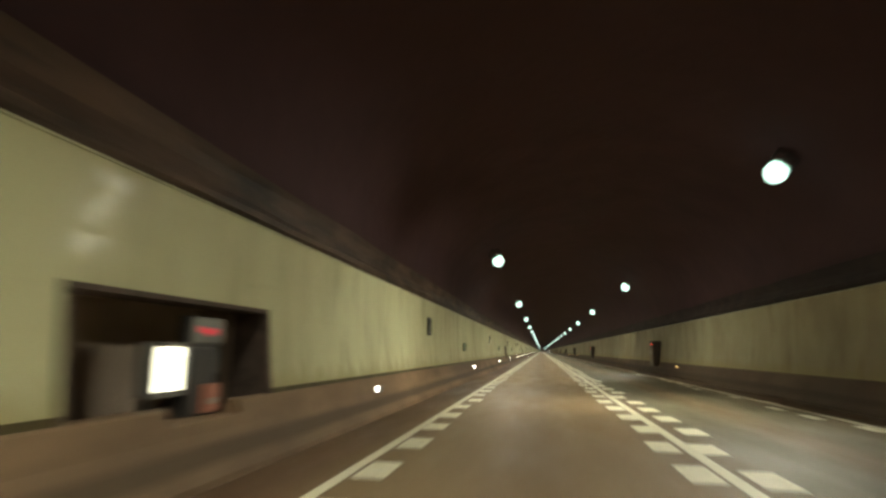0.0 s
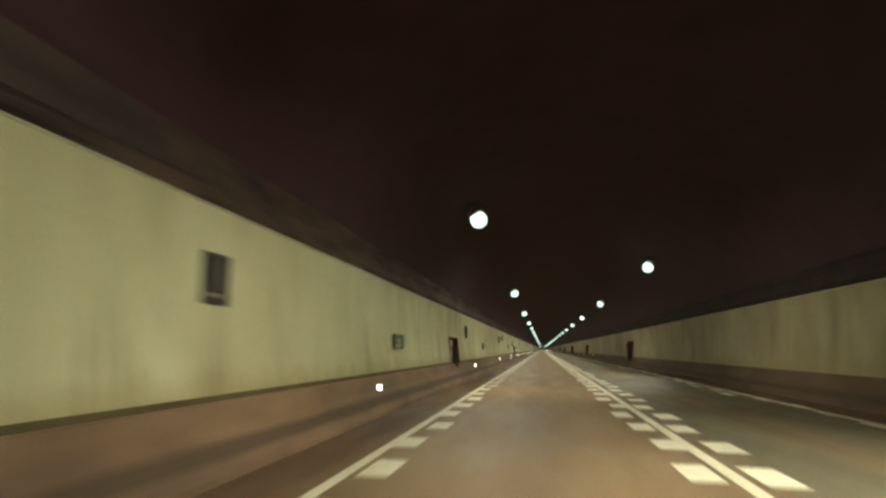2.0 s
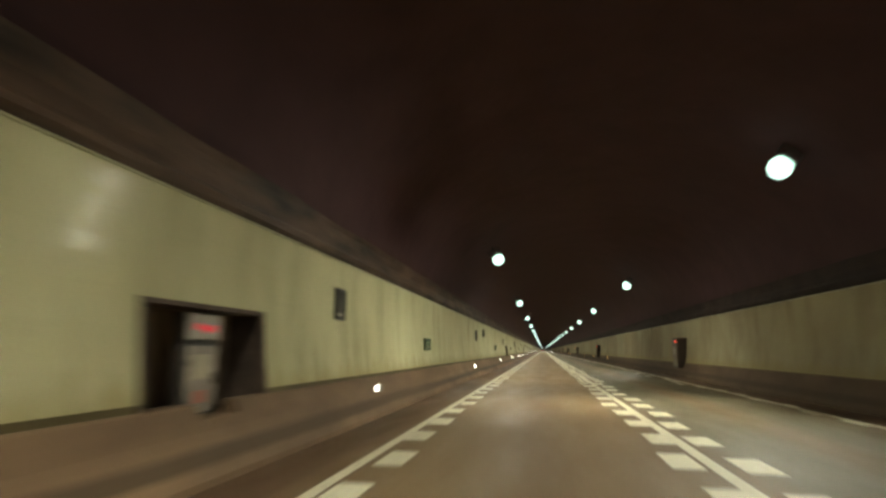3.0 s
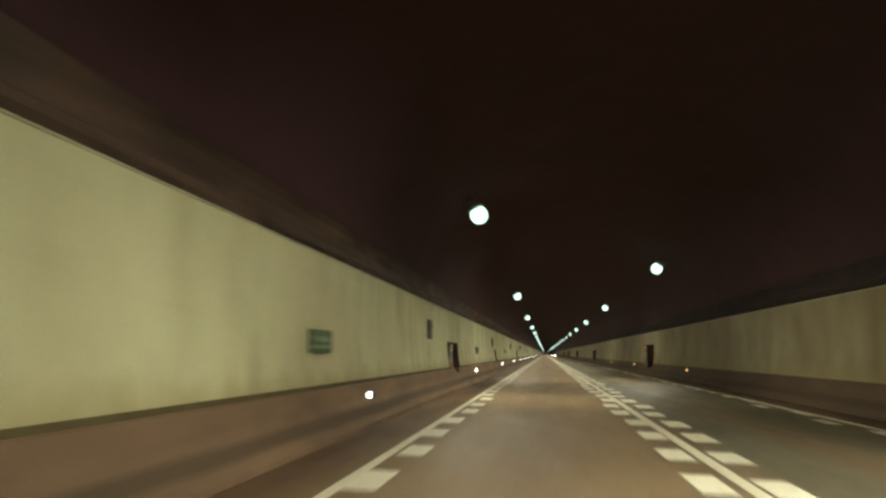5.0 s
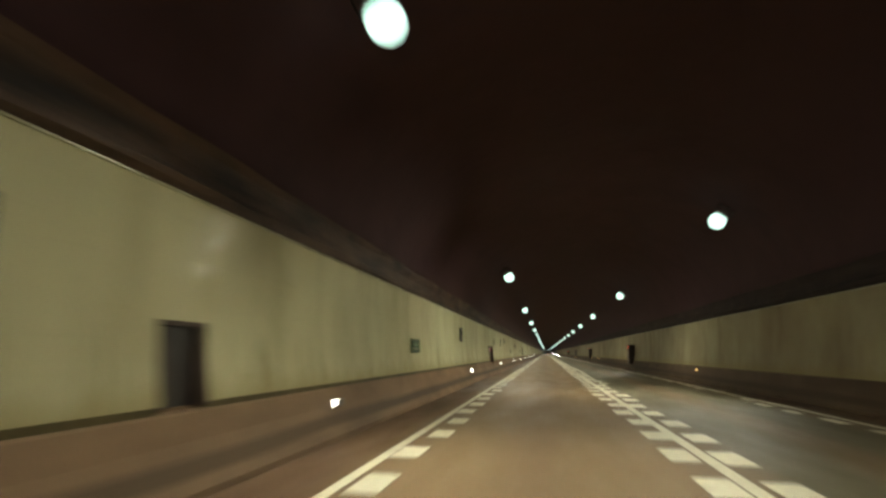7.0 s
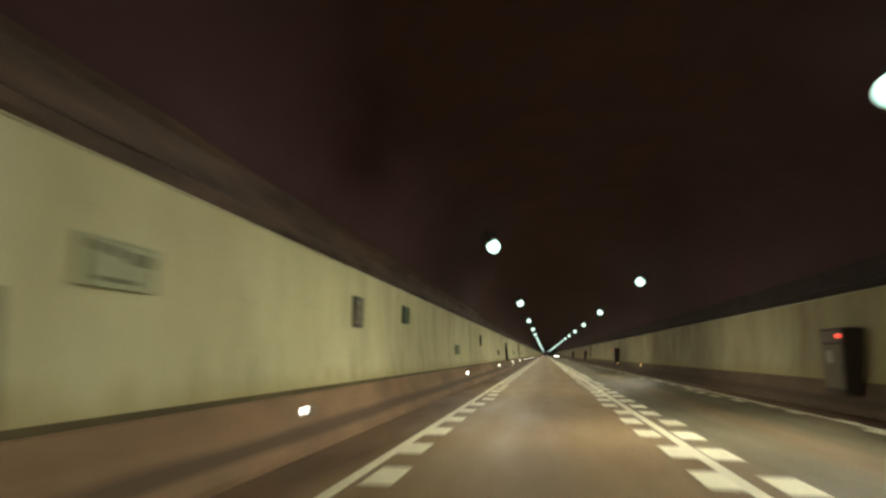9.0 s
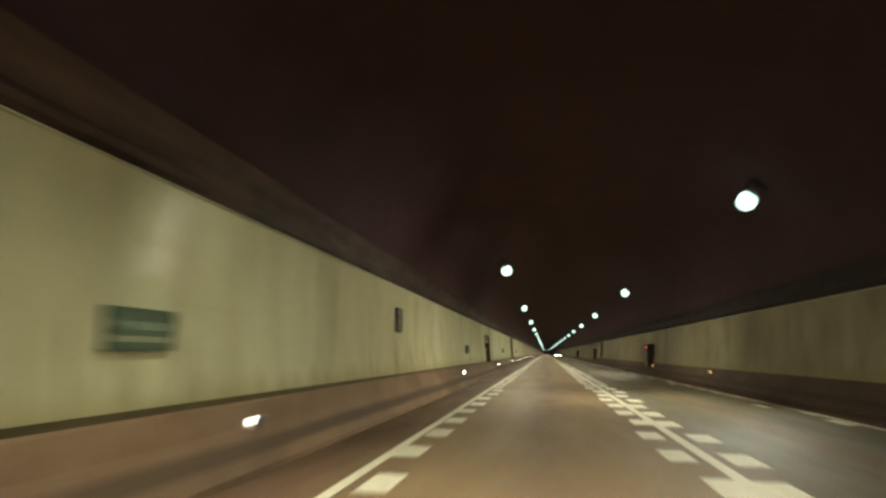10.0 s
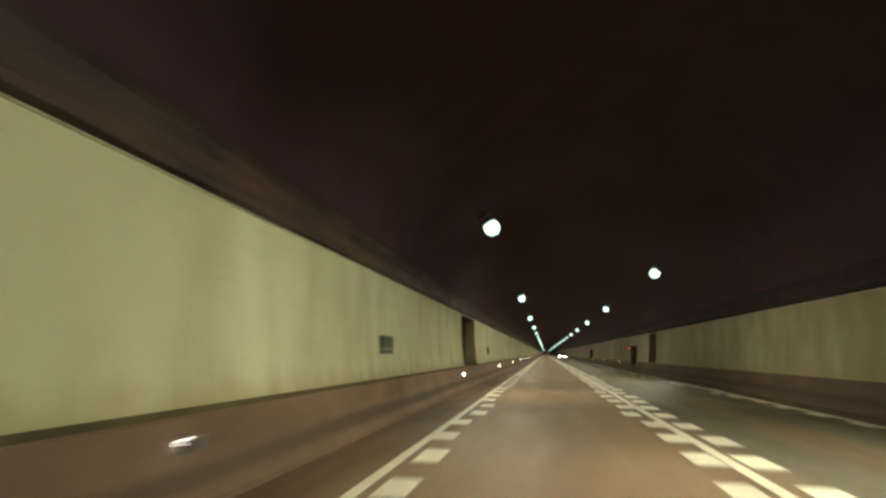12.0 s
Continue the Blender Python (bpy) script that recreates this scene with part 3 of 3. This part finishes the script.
old = wall_board("faded_sign", "faded green-grey sign board beside the niche", "sign", "", 0.86, 0.40, M_FADED,
                 [("lettering", M_OLIVE, [(-0.38, -0.22, 0.08, 0.16), (-0.16, -0.02, 0.06, 0.15), (0.06, 0.38, 0.02, 0.13), (-0.3, 0.2, -0.15, -0.11)])], M_FADED, 0.02)
old.matrix_basis = at_wall(167.75, 2.0)


# ---- emergency stations that stand in the niches and face the road ----
def station(y, z, door_mat, label, items=(), head_mat=None, post=False):
    """A slim cabinet with a door, a lit header over it and a post beside it; built facing -y, then turned to the road."""
    t = thing("emergency_station", (-3.52, y, 0.58), label, "emergency station", "emergency stations", turn=90)
    h = z - 0.58
    part("body", boxes((-0.31, 0.31, 0.0, 0.13, 0, h - 0.33), bevel=0.012), M_DARK, t)
    door = part("door", boxes((-0.29, 0.29, -0.025, 0.0, 0.03, h - 0.35), bevel=0.006), door_mat, t)
    part("handle", boxes((0.21, 0.24, -0.055, -0.02, 0.32, 0.44), bevel=0.005), M_DARK, door)
    for zz in (0.10, 0.52):
        part("hinge", boxes((-0.305, -0.275, -0.035, -0.02, zz, zz + 0.07), bevel=0.004), M_DARK, door)
    part("header_box", boxes((-0.31, 0.31, 0.0, 0.13, h - 0.33, h), bevel=0.012), M_DARK, t)
    head = part("header", boxes((-0.31, 0.31, -0.035, -0.002, h - 0.28, h - 0.01), bevel=0.008), head_mat or M_WHITE, t, "header plate over the door")
    for x0, x1, z0, z1 in ((-0.19, -0.06, 0.10, 0.17), (-0.04, 0.05, 0.07, 0.15), (0.07, 0.19, 0.09, 0.16)):
        part("lettering", boxes((x0, x1, -0.045, -0.033, h - 0.28 + z0, h - 0.28 + z1), bevel=0.004), M_REDLIT, head, "lit red lettering bar")
    if post:
        part("post", boxes((-0.44, -0.36, -0.02, 0.06, 0, h + 0.01), bevel=0.008), M_METAL, t, "grey steel post beside the door")
    for nm, mat, span in items:
        part(nm, boxes(span, bevel=0.005), mat, t)
    return t


M_DOOR = plain("pale_olive_door_paint", (0.38, 0.33, 0.235), 0.5, 0.0, 0.3)
M_DOOR2 = plain("dull_grey_door_paint", (0.24, 0.21, 0.175), 0.5, 0.0, 0.35)
M_SOILED_WHITE = plain("soiled_white_enamel", (0.46, 0.42, 0.34), 0.45, 0.0, 0.3)
M_PINK = plain("faded_red_notice", (0.42, 0.16, 0.11), 0.5)
M_MINT = plain("faded_green_notice", (0.24, 0.36, 0.22), 0.5)
station(5.83, 1.63, M_DARK, "emergency station with a black door over a red box", [("extinguisher_box", M_PINK, (-0.05, 0.26, -0.08, -0.024, 0.03, 0.33)), ("box_label", M_GREY, (0.0, 0.2, -0.088, -0.076, 0.12, 0.18))], M_METAL)
station(59.0, 1.66, M_DOOR2, "emergency station with a grey door and red lettering", [("notice", M_PINK, (-0.14, 0.10, -0.035, -0.024, 0.13, 0.26)), ("notice", M_DOOR, (-0.2, 0.16, -0.035, -0.024, 0.38, 0.64))], M_GREY)
station(112.32, 1.63, M_DOOR, "emergency station with green, red and orange panels in a niche",
        [("notice", M_MINT, (-0.22, 0.2, -0.035, -0.024, 0.60, 0.67)), ("notice", M_PINK, (-0.12, 0.22, -0.035, -0.024, 0.50, 0.57)), ("notice", M_MINT, (-0.22, 0.22, -0.035, -0.024, 0.38, 0.44)),
         ("extinguisher_box", M_ORANGE, (-0.22, 0.04, -0.09, -0.024, 0.11, 0.33))], M_SOILED_WHITE, True)
station(165.78, 1.64, M_DOOR, "emergency station with a pale door and faded notices",
        [("notice", M_MINT, (-0.2, 0.2, -0.035, -0.024, 0.56, 0.65)), ("notice", M_ORANGE, (-0.12, 0.06, -0.035, -0.024, 0.29, 0.41))])
station(218.58, 1.62, M_DOOR2, "grey emergency station with lit red lettering in a tall niche", (), M_METAL)


def light_box(y):
    t = thing("light_box", (-3.55, y, 0.58), "glowing white light box on a steel stand in a niche", "light box", turn=90)
    part("box", boxes((-0.27, 0.27, 0.0, 0.16, 0.23, 0.77), bevel=0.03), M_METAL, t)
    part("panel", boxes((-0.22, 0.22, -0.014, 0.0, 0.29, 0.72), bevel=0.006), M_PANEL, t, "lit white panel")
    part("frame", boxes((-0.27, 0.27, -0.03, 0.0, 0.73, 0.77), (-0.27, 0.27, -0.03, 0.0, 0.23, 0.28), (-0.27, -0.23, -0.03, 0.0, 0.28, 0.73), (0.23, 0.27, -0.03, 0.0, 0.28, 0.73)), M_METAL, t)
    for x in (-0.23, 0.23):
        part("leg", boxes((x - 0.025, x + 0.025, 0.05, 0.1, 0.0, 0.23), bevel=0.005), M_DARK, t)


light_box(5.26)
# small twin notice on the far jamb of the tall niche
n = thing("jamb_notice", (-3.58, 219.645, 2.1), "white twin notice on the jamb of the tall niche", "sign")
for z0 in (-0.19, 0.02):
    part("board", boxes((-0.11, 0.11, -0.03, 0.0, z0, z0 + 0.17), bevel=0.008), M_WHITE, n)


# ---- hydrant cabinets on the far side of the road ----
def hydrant_cabinet(y):
    t = thing("hydrant_cabinet", (7.0, y, 0.46), "dark hydrant cabinet on the barrier with a red signal lamp", "cabinet", "hydrant cabinets")
    part("body", boxes((0, 0.54, 0, 1.1, 0, 1.54), bevel=0.02), M_CAB, t)
    door = part("door", boxes((-0.02, 0.0, 0.05, 1.05, 0.10, 1.14), bevel=0.006), M_CABD, t)
    part("handle", boxes((-0.05, -0.02, 0.12, 0.16, 0.5, 0.68), bevel=0.005), M_METAL, door)
    part("notice", boxes((-0.028, -0.016, 0.50, 0.80, 0.70, 1.0)), M_GREY, door, "pale grey notice")
    part("header", boxes((-0.03, 0.0, 0.04, 1.06, 1.20, 1.46), bevel=0.006), M_CABH, t, "grey-pink header plate")
    bm = bmesh.new()
    rod(bm, (-0.09, 0.08, 1.34), (-0.02, 0.08, 1.34), 0.04, 0.05, 14)
    part("signal_lamp", bm, M_REDLAMP, t, "lit red signal lamp")
    return t


M_CAB = plain("black_brown_cabinet_paint", (0.05, 0.034, 0.026), 0.6)
M_CABD = plain("brown_cabinet_door_paint", (0.135, 0.105, 0.066), 0.5)
M_CABH = plain("faded_header_paint", (0.14, 0.10, 0.07), 0.5)
cab = hydrant_cabinet(38.75)
for y in (85.4, 132.1, 178.8, 225.4, 272.1, 318.8):
    copy_thing(cab, pose(7.0, y, 0.46))


# ---- vehicles far ahead ----
def hatchback(name, label, at, turn, paint, lights_on):
    t = thing(name, at, label, "car", turn=turn)
    # profile along y (rear at 0, nose at 3.9)
    low = [(0.0, 0.35), (0.0, 0.95), (0.25, 1.0), (2.7, 0.98), (3.7, 0.78), (3.9, 0.55), (3.9, 0.3)]
    bm = bmesh.new()
    for xa, xb in ((-0.82, 0.82),):
        a = [bm.verts.new((xa, y, z)) for y, z in low]
        b = [bm.verts.new((xb, y, z)) for y, z in low]
        bm.faces.new(a)
        bm.faces.new(b[::-1])
        for i in range(len(low)):
            j = (i + 1) % len(low)
            bm.faces.new((a[i], b[i], b[j], a[j]))
    bmesh.ops.bevel(bm, geom=bm.edges[:], offset=0.06, segments=2, affect="EDGES", profile=0.5)
    part("body", bm, paint, t)
    cabin = [(0.06, 0.97, 0.78), (0.35, 1.48, 0.60), (1.7, 1.52, 0.60), (2.7, 0.97, 0.76)]
    bm = bmesh.new()
    a = [bm.verts.new((-w, y, z)) for y, z, w in cabin]
    b = [bm.verts.new((w, y, z)) for y, z, w in cabin]
    bm.faces.new(a)
    bm.faces.new(b[::-1])
    for i in range(4):
        j = (i + 1) % 4
        bm.faces.new((a[i], b[i], b[j], a[j]))
    part("windows", bm, M_GLASS, t, "dark window glass")
    part("roof", boxes((-0.61, 0.61, 0.32, 1.75, 1.47, 1.545), bevel=0.03), paint, t)
    part("bumper", boxes((-0.80, 0.80, -0.06, 0.1, 0.32, 0.58), bevel=0.03), paint, t)
    part("number_plate", boxes((-0.26, 0.26, -0.075, -0.055, 0.62, 0.74)), M_WHITE, t)
    for x in (-0.70, 0.70):
        part("tail_lamp", boxes((x - 0.1, x + 0.1, -0.03, 0.06, 0.68, 0.93), bevel=0.02), M_TAIL, t)
        part("headlamp", boxes((x - 0.14, x + 0.14, 3.76, 3.9, 0.58, 0.74), bevel=0.02), M_HEAD if lights_on else M_GLASS, t)
        for y in (0.7, 3.15):
            bm = bmesh.new()
            s = 1 if x > 0 else -1
            rod(bm, (s * 0.66, y, 0.31), (s * 0.84, y, 0.31), 0.31, None, 20)
            wh = part("wheel", bm, M_TYRE, t)
            bm = bmesh.new()
            rod(bm, (s * 0.83, y, 0.31), (s * 0.855, y, 0.31), 0.19, None, 14)
            part("rim", bm, M_METAL, wh)
    return t


hatchback("car", "white hatchback with lit red tail lamps on the road", (-0.05, 430.0, 0.02), 0, M_CAR, False)
hatchback("car", "silver hatchback with its headlamps on, facing the camera", (4.0, 372.0, 0.02), 180, M_CAR2, True)

d = thing("service_door", (-3.50, 132.025, 0.76), "narrow charcoal steel service door in the wall", "door")
part("leaf", boxes((-0.03, 0.03, -0.32, 0.32, 0.0, 0.77), bevel=0.006), M_DARK, d)
part("handle", boxes((0.03, 0.07, -0.26, -0.22, 0.42, 0.54), bevel=0.005), M_METAL, d)
